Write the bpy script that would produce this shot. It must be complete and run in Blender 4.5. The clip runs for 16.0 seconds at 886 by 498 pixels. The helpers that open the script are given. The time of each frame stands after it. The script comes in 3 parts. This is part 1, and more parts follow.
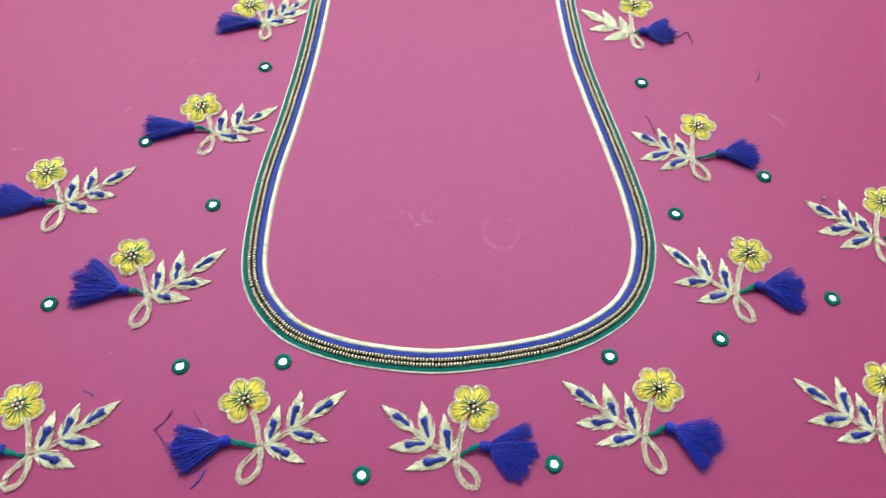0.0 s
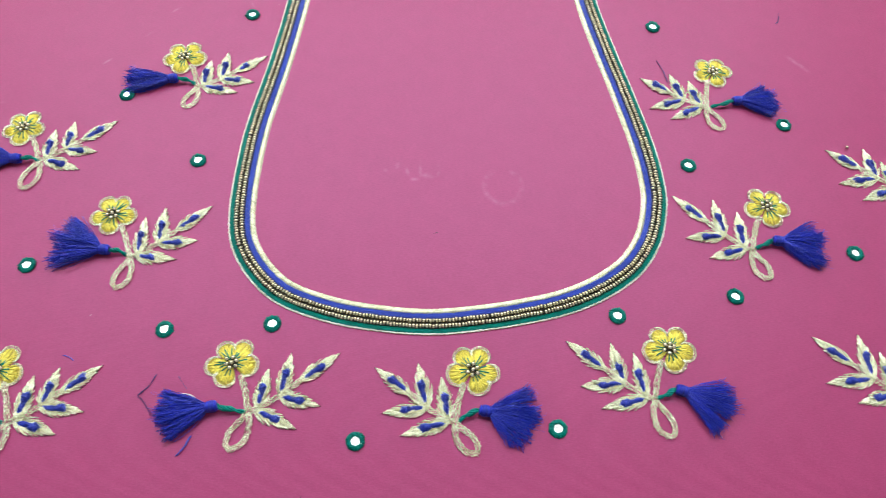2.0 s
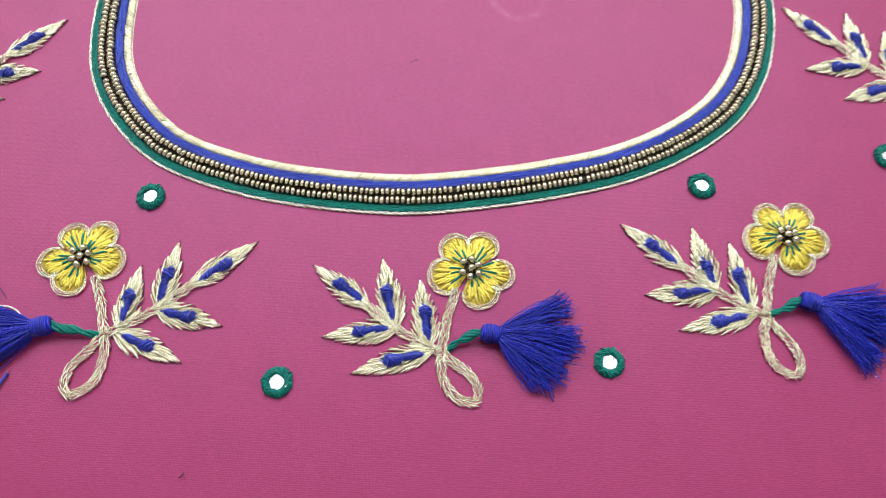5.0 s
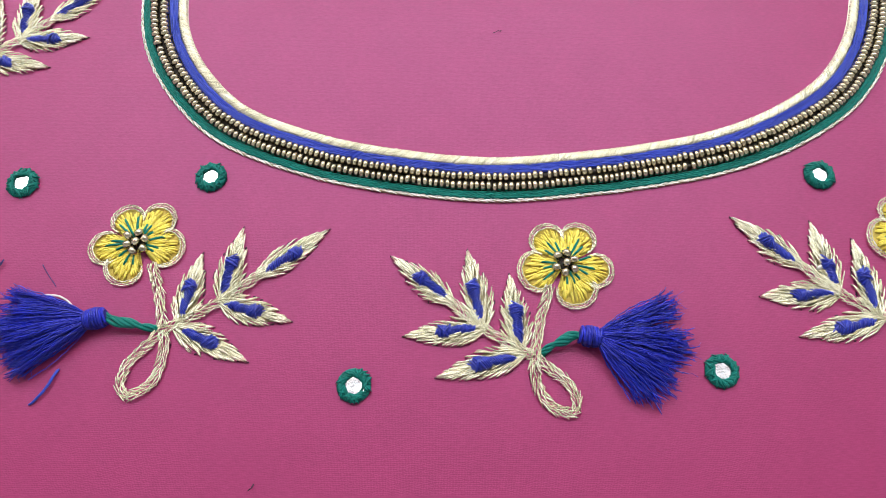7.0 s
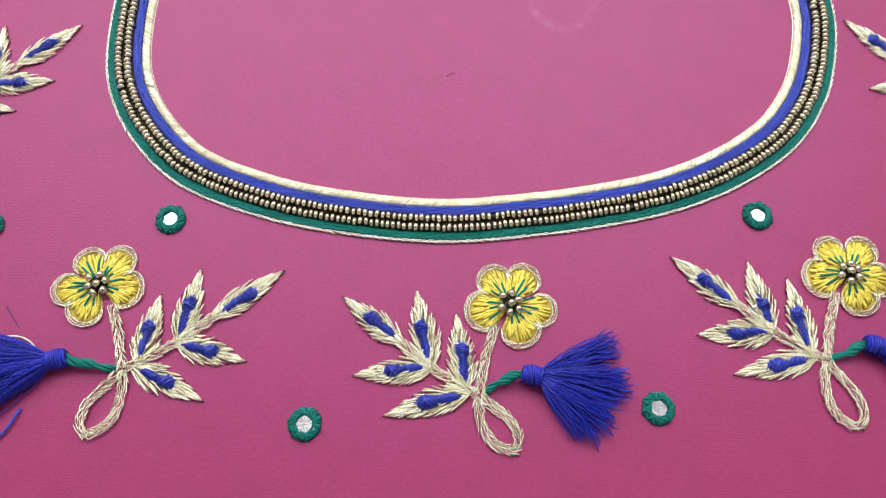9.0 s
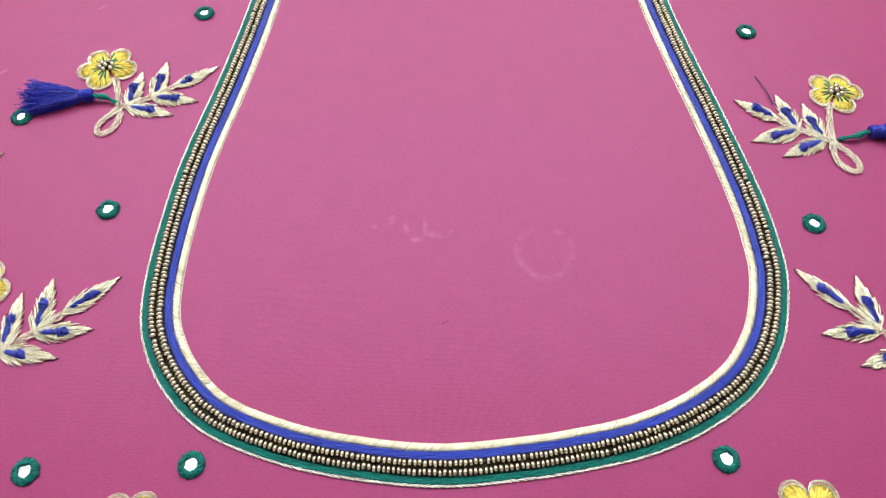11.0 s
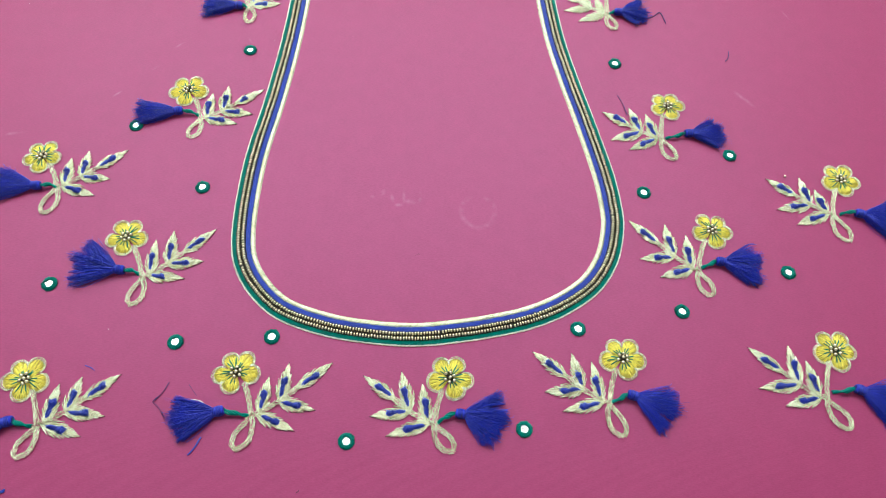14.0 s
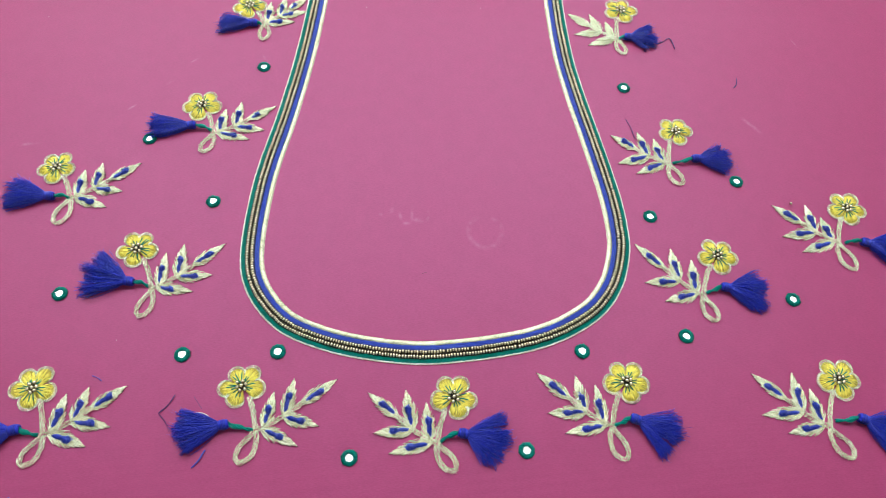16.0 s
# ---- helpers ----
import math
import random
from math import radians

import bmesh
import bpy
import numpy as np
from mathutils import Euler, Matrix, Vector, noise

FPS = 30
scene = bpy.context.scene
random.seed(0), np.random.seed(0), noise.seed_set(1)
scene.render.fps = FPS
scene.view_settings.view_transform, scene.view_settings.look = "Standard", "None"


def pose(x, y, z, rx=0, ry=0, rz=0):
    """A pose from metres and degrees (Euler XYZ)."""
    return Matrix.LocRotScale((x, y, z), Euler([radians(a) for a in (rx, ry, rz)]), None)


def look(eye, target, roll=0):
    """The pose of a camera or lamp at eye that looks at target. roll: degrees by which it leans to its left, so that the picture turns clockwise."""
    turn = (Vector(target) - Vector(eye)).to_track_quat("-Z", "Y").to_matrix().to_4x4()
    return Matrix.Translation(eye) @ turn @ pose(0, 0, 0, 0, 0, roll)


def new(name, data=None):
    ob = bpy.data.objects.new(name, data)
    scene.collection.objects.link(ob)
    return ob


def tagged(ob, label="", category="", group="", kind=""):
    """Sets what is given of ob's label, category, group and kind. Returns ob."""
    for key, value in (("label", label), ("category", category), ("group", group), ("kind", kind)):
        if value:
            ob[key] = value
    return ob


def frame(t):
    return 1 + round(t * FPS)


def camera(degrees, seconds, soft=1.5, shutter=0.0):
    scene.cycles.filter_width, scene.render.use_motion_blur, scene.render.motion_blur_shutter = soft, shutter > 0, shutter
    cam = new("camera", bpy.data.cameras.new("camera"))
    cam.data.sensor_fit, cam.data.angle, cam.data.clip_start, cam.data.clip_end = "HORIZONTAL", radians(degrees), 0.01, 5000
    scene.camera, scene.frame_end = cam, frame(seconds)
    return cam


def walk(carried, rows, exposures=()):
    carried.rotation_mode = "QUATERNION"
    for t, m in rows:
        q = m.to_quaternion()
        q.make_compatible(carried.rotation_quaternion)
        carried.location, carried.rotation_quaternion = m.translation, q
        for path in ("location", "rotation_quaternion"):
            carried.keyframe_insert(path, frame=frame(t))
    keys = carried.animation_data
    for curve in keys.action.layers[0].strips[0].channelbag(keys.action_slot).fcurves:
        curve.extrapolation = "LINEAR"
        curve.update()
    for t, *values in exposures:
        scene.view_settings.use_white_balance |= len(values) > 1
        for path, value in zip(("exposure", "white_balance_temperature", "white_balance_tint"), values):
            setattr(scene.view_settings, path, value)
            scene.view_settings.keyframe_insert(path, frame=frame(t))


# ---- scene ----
cam = camera(62.9, 16.0, soft=0.7, shutter=0.3)
PATH = [
    (0, (-0.016, -0.13, 0.322), (0.067, 0.889, -1.397), 3.4),
    (0.3, (-0.0229, -0.1355, 0.3212), (0.014, 0.859, -1.414), 1.3),
    (0.5, (-0.028, -0.137, 0.319), (0.015, 0.843, -1.424), 1.8),
    (1, (-0.038, -0.129, 0.308), (0.016, 0.829, -1.446), 2.7),
    (1.5, (-0.034, -0.127, 0.305), (0.004, 0.824, -1.454), 1.8),
    (2, (-0.01, -0.125, 0.302), (0.047, 0.816, -1.461), 1.9),
    (2.2, (0.0048, -0.1247, 0.2968), (0.049, 0.837, -1.456), 0.6),
    (2.5, (0.021, -0.123, 0.291), (0.104, 0.83, -1.465), 3.4),
    (3, (0.025, -0.116, 0.292), (0.122, 0.895, -1.43), 4.4),
    (3.2, (0.0228, -0.1171, 0.2894), (0.126, 0.911, -1.423), 4.6),
    (3.5, (0.015, -0.119, 0.276), (0.124, 0.857, -1.467), 5.1),
    (3.7, (0.01, -0.1174, 0.2619), (0.072, 0.833, -1.497), 2.0),
    (4, (0.005, -0.112, 0.24), (0.083, 0.773, -1.552), 4.3),
    (4.5, (0.003, -0.105, 0.213), (0.066, 0.753, -1.593), 3.2),
    (4.7, (0.0015, -0.102, 0.199), (0.08, 0.733, -1.617), 4.0),
    (5, (-0.001, -0.094, 0.182), (0.045, 0.68, -1.662), 1.9),
    (5.2, (-0.002, -0.088, 0.179), (0.022, 0.628, -1.688), 0.6),
    (7.3, (-0.021, -0.084, 0.165), (-0.007, 0.641, -1.699), 0.8),
    (7.5, (-0.018, -0.084, 0.165), (-0.013, 0.633, -1.702), 0.1),
    (8, (-0.012, -0.086, 0.166), (-0.016, 0.63, -1.701), -0.9),
    (8.2, (-0.009, -0.085, 0.166), (-0.01, 0.629, -1.702), -0.6),
    (10.3, (-0.007, -0.067, 0.206), (0.036, 0.781, -1.604), 2.4),
    (10.5, (-0.006, -0.067, 0.209), (0.025, 0.831, -1.577), 1.5),
    (11, (-0.006, -0.055, 0.212), (0.01, 0.974, -1.503), 0.3),
    (11.2, (-0.0063, -0.055, 0.2122), (0.008, 1.013, -1.479), 0.2),
    (11.5, (-0.008, -0.055, 0.214), (-0.001, 1.1, -1.419), -0.1),
    (12, (-0.011, -0.059, 0.234), (0.01, 1.043, -1.436), 0.5),
    (12.2, (-0.0106, -0.0678, 0.2432), (0.021, 1.081, -1.394), 0.9),
    (12.5, (-0.01, -0.09, 0.258), (0.076, 0.963, -1.44), 3.4),
    (12.7, (-0.0132, -0.1054, 0.271), (0.051, 0.895, -1.46), 2.1),
    (13, (-0.019, -0.123, 0.294), (0.038, 0.836, -1.46), 2.7),
    (13.5, (-0.011, -0.131, 0.329), (0.087, 0.821, -1.427), 3.9),
    (14, (-0.009, -0.132, 0.345), (0.09, 0.791, -1.426), 4.3),
    (14.5, (-0.009, -0.138, 0.353), (0.089, 0.819, -1.4), 4.1),
    (15, (-0.006, -0.135, 0.353), (0.066, 0.797, -1.415), 5.4),
    (15.5, (-0.007, -0.13, 0.348), (0.104, 0.829, -1.403), 5.7),
    (16, (-0.01, -0.131, 0.349), (0.075, 0.827, -1.405), 4.7),
]
# the clip's camera drifts a little in exposure and white balance
TINTS = [(0, 0.04, 6250, -2), (1, 0.0, 6300, 0), (2, 0.1, 6250, -2), (3.5, 0.06, 6300, -3), (4.5, 0.08, 6450, 5), (5.5, 0.06, 6500, 11), (8, 0.02, 6500, 12), (11, 0.06, 6500, 12), (12, 0.03, 6400, 8), (13, 0.08, 6300, 0), (14, 0.05, 6250, -8), (16, 0.0, 6200, -4)]
walk(cam, [(t, look(eye, target, roll)) for t, eye, target, roll in PATH], TINTS)

# ---- light: one broad ceiling panel, above and beyond the cloth ----
MM = 0.001
LAMP_POWER = 4.75
world = bpy.data.worlds.new("world")
scene.world = world
world.use_nodes = True
world.node_tree.nodes["Background"].inputs[0].default_value = (0.8, 0.85, 1.0, 1)
world.node_tree.nodes["Background"].inputs[1].default_value = 0.05


# ---- materials ----
def material(name, base, rough=0.6, metal=0.0, vary=0.25, grain=2500.0, bump=0.3, islands=False, specular=0.5, sheen=0.0, emission=0.0):
    """A procedural surface: base colour with two scales of variation, fine relief, and, for stitches, a tone for each island."""
    m = bpy.data.materials.new(name)
    m.use_nodes = True
    n, l = m.node_tree.nodes, m.node_tree.links
    b = n["Principled BSDF"]
    b.inputs["Roughness"].default_value = rough
    b.inputs["Metallic"].default_value = metal
    b.inputs["Specular IOR Level"].default_value = specular
    b.inputs["Sheen Weight"].default_value = sheen
    co = n.new("ShaderNodeTexCoord")
    fine, wide = n.new("ShaderNodeTexNoise"), n.new("ShaderNodeTexNoise")
    fine.inputs["Scale"].default_value, wide.inputs["Scale"].default_value = grain, grain / 14
    fine.inputs["Detail"].default_value = 3
    for t in (fine, wide):
        l.new(co.outputs["Object"], t.inputs["Vector"])
    add = n.new("ShaderNodeMath")
    add.operation = "ADD"
    l.new(fine.outputs["Fac"], add.inputs[0])
    l.new(wide.outputs["Fac"], add.inputs[1])
    total = add
    if islands:
        g = n.new("ShaderNodeNewGeometry")
        more = n.new("ShaderNodeMath")
        more.operation = "MULTIPLY_ADD"
        l.new(g.outputs["Random Per Island"], more.inputs[0])
        more.inputs[1].default_value = 1.0
        l.new(add.outputs[0], more.inputs[2])
        total = more
    span = n.new("ShaderNodeMapRange")
    span.inputs["From Min"].default_value = 0.55
    span.inputs["From Max"].default_value = 2.3 if islands else 1.45
    span.inputs["To Min"].default_value = 1 - vary
    span.inputs["To Max"].default_value = 1 + vary
    l.new(total.outputs[0], span.inputs["Value"])
    mul = n.new("ShaderNodeVectorMath")
    mul.operation = "SCALE"
    mul.inputs[0].default_value = base
    l.new(span.outputs[0], mul.inputs["Scale"])
    l.new(mul.outputs[0], b.inputs["Base Color"])
    bu = n.new("ShaderNodeBump")
    bu.inputs["Strength"].default_value = bump
    bu.inputs["Distance"].default_value = 0.0002
    l.new(fine.outputs["Fac"], bu.inputs["Height"])
    l.new(bu.outputs[0], b.inputs["Normal"])
    if emission:
        b.inputs["Emission Color"].default_value = (*base, 1)
        b.inputs["Emission Strength"].default_value = emission
    return m


def fabric_material():
    """Magenta woven cotton with a faint rib, soft tonal drift and rubbed chalk marks."""
    m = material("magenta_fabric", (0.350, 0.0425, 0.130), 0.37, 0, 0.06, 1500, 0.1, specular=0.4, sheen=0.2)
    n, l = m.node_tree.nodes, m.node_tree.links
    b = n["Principled BSDF"]
    b.inputs["Specular Tint"].default_value = (0.85, 0.62, 1.0, 1)
    b.inputs["Sheen Roughness"].default_value = 0.3
    b.inputs["Sheen Tint"].default_value = (0.8, 0.72, 1.0, 1)
    co = n["Texture Coordinate"]
    weft, warp = n.new("ShaderNodeTexWave"), n.new("ShaderNodeTexWave")
    weft.bands_direction, warp.bands_direction = "Y", "X"
    for w, sc, dist in ((weft, 760.0, 6.0), (warp, 950.0, 5.0)):
        w.inputs["Scale"].default_value = sc
        w.inputs["Distortion"].default_value = dist
        w.inputs["Detail"].default_value = 2
        w.inputs["Detail Scale"].default_value = 1.3
        l.new(co.outputs["Object"], w.inputs["Vector"])
    both = n.new("ShaderNodeMath")
    both.operation = "MULTIPLY_ADD"
    both.inputs[1].default_value = 0.6
    l.new(warp.outputs["Fac"], both.inputs[0])
    l.new(weft.outputs["Fac"], both.inputs[2])
    bu = n["Bump"]
    bu.inputs["Strength"].default_value = 0.12
    bu.inputs["Distance"].default_value = 0.00012
    l.new(both.outputs[0], bu.inputs["Height"])

    def soft_spot(x, y, turn, long, wide):
        """1 in the middle of a rubbed streak, 0 outside it."""
        mp = n.new("ShaderNodeMapping")
        mp.vector_type = "TEXTURE"
        mp.inputs["Location"].default_value = (x * MM, y * MM, 0)
        mp.inputs["Rotation"].default_value = (0, 0, radians(turn))
        mp.inputs["Scale"].default_value = (long * MM, wide * MM, 1)
        l.new(co.outputs["Object"], mp.inputs["Vector"])
        ln = n.new("ShaderNodeVectorMath")
        ln.operation = "LENGTH"
        l.new(mp.outputs[0], ln.inputs[0])
        r = n.new("ShaderNodeMapRange")
        r.interpolation_type = "SMOOTHSTEP"
        r.inputs["From Min"].default_value, r.inputs["From Max"].default_value = 1.0, 0.15
        l.new(ln.outputs["Value"], r.inputs["Value"])
        return ln, r.outputs[0]

    # a ring left by a cap, hand strokes beside it, and scuffs further out
    ring_length, _ = soft_spot(30.7, 70.8, 0, 9.3, 10.2)
    off = n.new("ShaderNodeMath")
    off.operation = "SUBTRACT"
    off.inputs[1].default_value = 1.0
    l.new(ring_length.outputs["Value"], off.inputs[0])
    ab = n.new("ShaderNodeMath")
    ab.operation = "ABSOLUTE"
    l.new(off.outputs[0], ab.inputs[0])
    ring = n.new("ShaderNodeMapRange")
    ring.inputs["From Min"].default_value, ring.inputs["From Max"].default_value = 0.2, 0.02
    ring.inputs["To Max"].default_value = 0.75
    l.new(ab.outputs[0], ring.inputs["Value"])
    _, gap = soft_spot(31.5, 82, 0, 7.5, 5)
    broken = n.new("ShaderNodeMath")
    broken.operation = "SUBTRACT"
    broken.use_clamp = True
    l.new(ring.outputs[0], broken.inputs[0])
    l.new(gap, broken.inputs[1])
    total = broken.outputs[0]
    for spot in ((-27.6, 81.6, 0, 1.8, 1.5), (-22, 84.2, 40, 4, 2.2), (-16.6, 80.5, -75, 4.5, 1.6), (-13.3, 76, 0, 3.6, 1.6), (-10.2, 81.5, 90, 7.5, 1.4),
                 (-1.5, 80.5, 85, 5, 1.6), (-6, 78, 0, 6, 2.5), (-147.4, 194, 39, 5, 1.1), (-159.2, 176, 43, 4.5, 1.2), (-179, 156, 42, 4.5, 1.2), (-232.7, 128, 7, 8, 1.8),
                 (199, 148, -49, 12, 2.2), (244, 217, -68, 6, 1.0), (-104.2, 197.5, -58, 6, 1.0), (95, 127, 10, 4, 2.5), (38.5, 66.5, 60, 5, 1.6)):
        _, out = soft_spot(*spot)
        plus = n.new("ShaderNodeMath")
        plus.operation = "MAXIMUM"
        l.new(total, plus.inputs[0])
        l.new(out, plus.inputs[1])
        total = plus.outputs[0]
    dust = n.new("ShaderNodeTexNoise")
    dust.inputs["Scale"].default_value = 220
    dust.inputs["Detail"].default_value = 6
    l.new(co.outputs["Object"], dust.inputs["Vector"])
    keep = n.new("ShaderNodeMapRange")
    keep.inputs["From Min"].default_value, keep.inputs["From Max"].default_value = 0.38, 0.72
    keep.inputs["To Max"].default_value = 0.16
    l.new(dust.outputs["Fac"], keep.inputs["Value"])
    mask = n.new("ShaderNodeMath")
    mask.operation = "MULTIPLY"
    l.new(total, mask.inputs[0])
    l.new(keep.outputs[0], mask.inputs[1])
    mix = n.new("ShaderNodeMix")
    mix.data_type = "RGBA"
    mix.inputs[7].default_value = (0.75, 0.5, 0.62, 1)
    l.new(mask.outputs[0], mix.inputs[0])
    # slubs of the weave, drawn out along the weft, and rare white lint
    stretch = n.new("ShaderNodeMapping")
    stretch.inputs["Scale"].default_value = (0.2, 1, 1)
    l.new(co.outputs["Object"], stretch.inputs["Vector"])
    slub = n.new("ShaderNodeTexNoise")
    slub.inputs["Scale"].default_value = 2900
    slub.inputs["Detail"].default_value = 3
    l.new(stretch.outputs[0], slub.inputs["Vector"])
    tone = n.new("ShaderNodeMapRange")
    tone.inputs["From Min"].default_value, tone.inputs["From Max"].default_value = 0.3, 0.7
    tone.inputs["To Min"].default_value, tone.inputs["To Max"].default_value = 0.91, 1.09
    l.new(slub.outputs["Fac"], tone.inputs["Value"])
    woven = n.new("ShaderNodeVectorMath")
    woven.operation = "SCALE"
    l.new(n["Vector Math"].outputs[0], woven.inputs[0])
    yarn = n.new("ShaderNodeMapRange")
    yarn.inputs["From Max"].default_value = 1.6
    yarn.inputs["To Min"].default_value, yarn.inputs["To Max"].default_value = 0.96, 1.035
    l.new(both.outputs[0], yarn.inputs["Value"])
    cloth = n.new("ShaderNodeMath")
    cloth.operation = "MULTIPLY"
    l.new(tone.outputs[0], cloth.inputs[0])
    l.new(yarn.outputs[0], cloth.inputs[1])
    l.new(cloth.outputs[0], woven.inputs["Scale"])
    l.new(woven.outputs[0], mix.inputs[6])
    lint = n.new("ShaderNodeTexVoronoi")
    lint.inputs["Scale"].default_value = 38
    l.new(co.outputs["Object"], lint.inputs["Vector"])
    near = n.new("ShaderNodeMapRange")
    near.inputs["From Min"].default_value, near.inputs["From Max"].default_value = 0.014, 0.006
    near.inputs["To Max"].default_value = 0.6
    l.new(lint.outputs["Distance"], near.inputs["Value"])
    dusty = n.new("ShaderNodeMix")
    dusty.data_type = "RGBA"
    dusty.inputs[7].default_value = (0.8, 0.7, 0.72, 1)
    l.new(near.outputs[0], dusty.inputs[0])
    l.new(mix.outputs[2], dusty.inputs[6])
    l.new(dusty.outputs[2], b.inputs["Base Color"])
    return m


FABRIC = fabric_material()
GOLD = material("gold_zari_thread", (1.0, 0.94, 0.68), 0.21, 0.72, 0.48, 4200, 1.0, True)
SILVER = material("silver_zari_thread", (0.96, 0.94, 0.84), 0.24, 0.5, 0.35, 5200, 0.6, True)
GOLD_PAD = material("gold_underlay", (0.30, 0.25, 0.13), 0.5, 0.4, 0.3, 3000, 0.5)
YELLOW = material("yellow_silk_thread", (0.9, 0.74, 0.11), 0.45, 0, 0.32, 3500, 0.4, True)
YELLOW_PAD = material("yellow_underlay", (0.55, 0.41, 0.07), 0.7, 0, 0.3, 2500, 0.4)
GREEN = material("green_thread", (0.002, 0.17, 0.135), 0.55, 0, 0.35, 3500, 0.4, True, specular=0.25)
BLUE = material("blue_silk_thread", (0.022, 0.052, 0.43), 0.42, 0, 0.25, 3500, 0.4, True, specular=0.45)
TASSEL = material("royal_blue_tassel_silk", (0.014, 0.026, 0.44), 0.36, 0, 0.6, 2300, 0.8, True, specular=0.5)
# dark brown for under the beads; along the border it stands for shade
UNDER_BEADS = material("dark_brown_under_beads", (0.035, 0.028, 0.022), 0.7, 0, 0.3, 2500, 0.4)
FILLING = material("deep_blue_filling_silk", (0.018, 0.034, 0.34), 0.32, 0, 0.4, 3000, 0.5, True, specular=0.5)
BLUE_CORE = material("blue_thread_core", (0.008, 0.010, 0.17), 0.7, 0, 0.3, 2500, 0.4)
NAVY = material("navy_thread", (0.02, 0.01, 0.12), 0.6, 0, 0.3, 3000, 0.3)
BEAD = material("antique_brass_bead", (0.56, 0.50, 0.37), 0.16, 1.0, 0.3, 900, 0.08, True)
MIRROR = material("mirror_glass", (0.74, 0.75, 0.76), 0.22, 1.0, 0.4, 900, 0.5)
DARK = material("dark_knot_thread", (0.05, 0.01, 0.03), 0.7)
WHITE = material("white_thread", (0.8, 0.78, 0.72), 0.6)
PAINT = material("white_wall_paint", (0.80, 0.80, 0.79), 0.7, 0, 0.03, 60, 0.1)
FLOOR = material("grey_floor", (0.35, 0.33, 0.31), 0.5, 0, 0.1, 60, 0.1)
WOOD = material("plain_wood", (0.35, 0.24, 0.14), 0.5, 0, 0.2, 90, 0.2)
GLOW = material("lamp_diffuser", (0.94, 0.97, 1.0), 0.4, 0, 0.02, emission=LAMP_POWER)


# ---- mesh building ----
class Build:
    """Gathers vertices and faces, in millimetres, for one mesh."""

    def __init__(self):
        self.v, self.f, self.count = [], [], 0

    def grid(self, verts, rings, sides, closed=True, caps=True):
        """Tubes: verts has the shape (number, rings, sides, 3)."""
        n = len(verts)
        base = self.count + np.arange(n)[:, None, None] * rings * sides
        r, k = np.meshgrid(np.arange(rings - 1), np.arange(sides if closed else sides - 1), indexing="ij")
        k2 = (k + 1) % sides
        quad = np.stack([r * sides + k, r * sides + k2, (r + 1) * sides + k2, (r + 1) * sides + k], -1).reshape(1, -1, 4)
        self.f.extend((quad + base.reshape(-1, 1, 1)).reshape(-1, 4).tolist())
        if caps and closed:
            for b0 in base.ravel():
                self.f.append([int(b0) + i for i in range(sides)][::-1])
                self.f.append([int(b0) + (rings - 1) * sides + i for i in range(sides)])
        self.v.append(np.asarray(verts, float).reshape(-1, 3))
        self.count += n * rings * sides
        return self

    def tubes(self, paths, radii, sides=5, flat=1.0):
        """Round threads: paths (number, rings, 3), radii (number, rings)."""
        p, r = np.asarray(paths, float), np.asarray(radii, float)
        t = np.gradient(p, axis=1)
        t /= np.linalg.norm(t, axis=2, keepdims=True) + 1e-9
        up = np.zeros_like(t)
        up[..., 2] = 1
        side = np.cross(t, up)
        length = np.linalg.norm(side, axis=2, keepdims=True)
        side = np.where(length > 1e-4, side / (length + 1e-9), np.array([1.0, 0, 0]))
        nrm = np.cross(side, t)
        a = np.linspace(0, 2 * np.pi, sides, endpoint=False)
        ring = side[:, :, None, :] * np.cos(a)[None, None, :, None] + nrm[:, :, None, :] * np.sin(a)[None, None, :, None] * flat
        return self.grid(p[:, :, None, :] + ring * r[:, :, None, None], p.shape[1], sides)

    def stitches(self, a, b, radius, lift=0.3, z=0.15, sides=5):
        """Short threads that rise out of the cloth at a, arch over and dive in at b; a and b are (number, 2)."""
        a, b = np.asarray(a, float).reshape(-1, 2), np.asarray(b, float).reshape(-1, 2)
        n = len(a)
        t = np.array([0.0, 0.14, 0.5, 0.86, 1.0])
        xy = a[:, None, :] + (b - a)[:, None, :] * t[None, :, None]
        lift, z = np.broadcast_to(lift, n), np.broadcast_to(z, n)
        h = z[:, None] + lift[:, None] * np.array([-0.6, 0.55, 1.0, 0.55, -0.6])[None]
        r = np.broadcast_to(radius, n)[:, None] * np.array([0.55, 0.95, 1.0, 0.95, 0.5])[None]
        return self.tubes(np.concatenate([xy, h[..., None]], 2), r, sides)

    def ribbon(self, left, right, z, rise):
        """A low rounded pad between two lines (number, 2)."""
        left, right = np.asarray(left, float), np.asarray(right, float)
        rows = []
        for w, h in ((0, 0.0), (0.12, 0.75), (0.5, 1.0), (0.88, 0.75), (1, 0.0)):
            line = left * (1 - w) + right * w
            rows.append(np.concatenate([line, np.full((len(line), 1), z + rise * h)], 1))
        return self.grid(np.stack(rows, 1)[None], len(left), 5, closed=False)

    def mesh(self, name, mat, smooth=True):
        v = np.concatenate(self.v) * MM
        me = bpy.data.meshes.new(name)
        me.from_pydata(v.tolist(), [], self.f)
        me.polygons.foreach_set("use_smooth", [smooth] * len(me.polygons))
        me.materials.append(mat)
        me.update()
        return me


def part(name, build, mat, parent, label="", kind=""):
    """Links what was built as one mesh object under a thing or a part."""
    ob = new(name, build.mesh(name, mat))
    ob.parent = parent
    return tagged(ob, label, kind=kind)


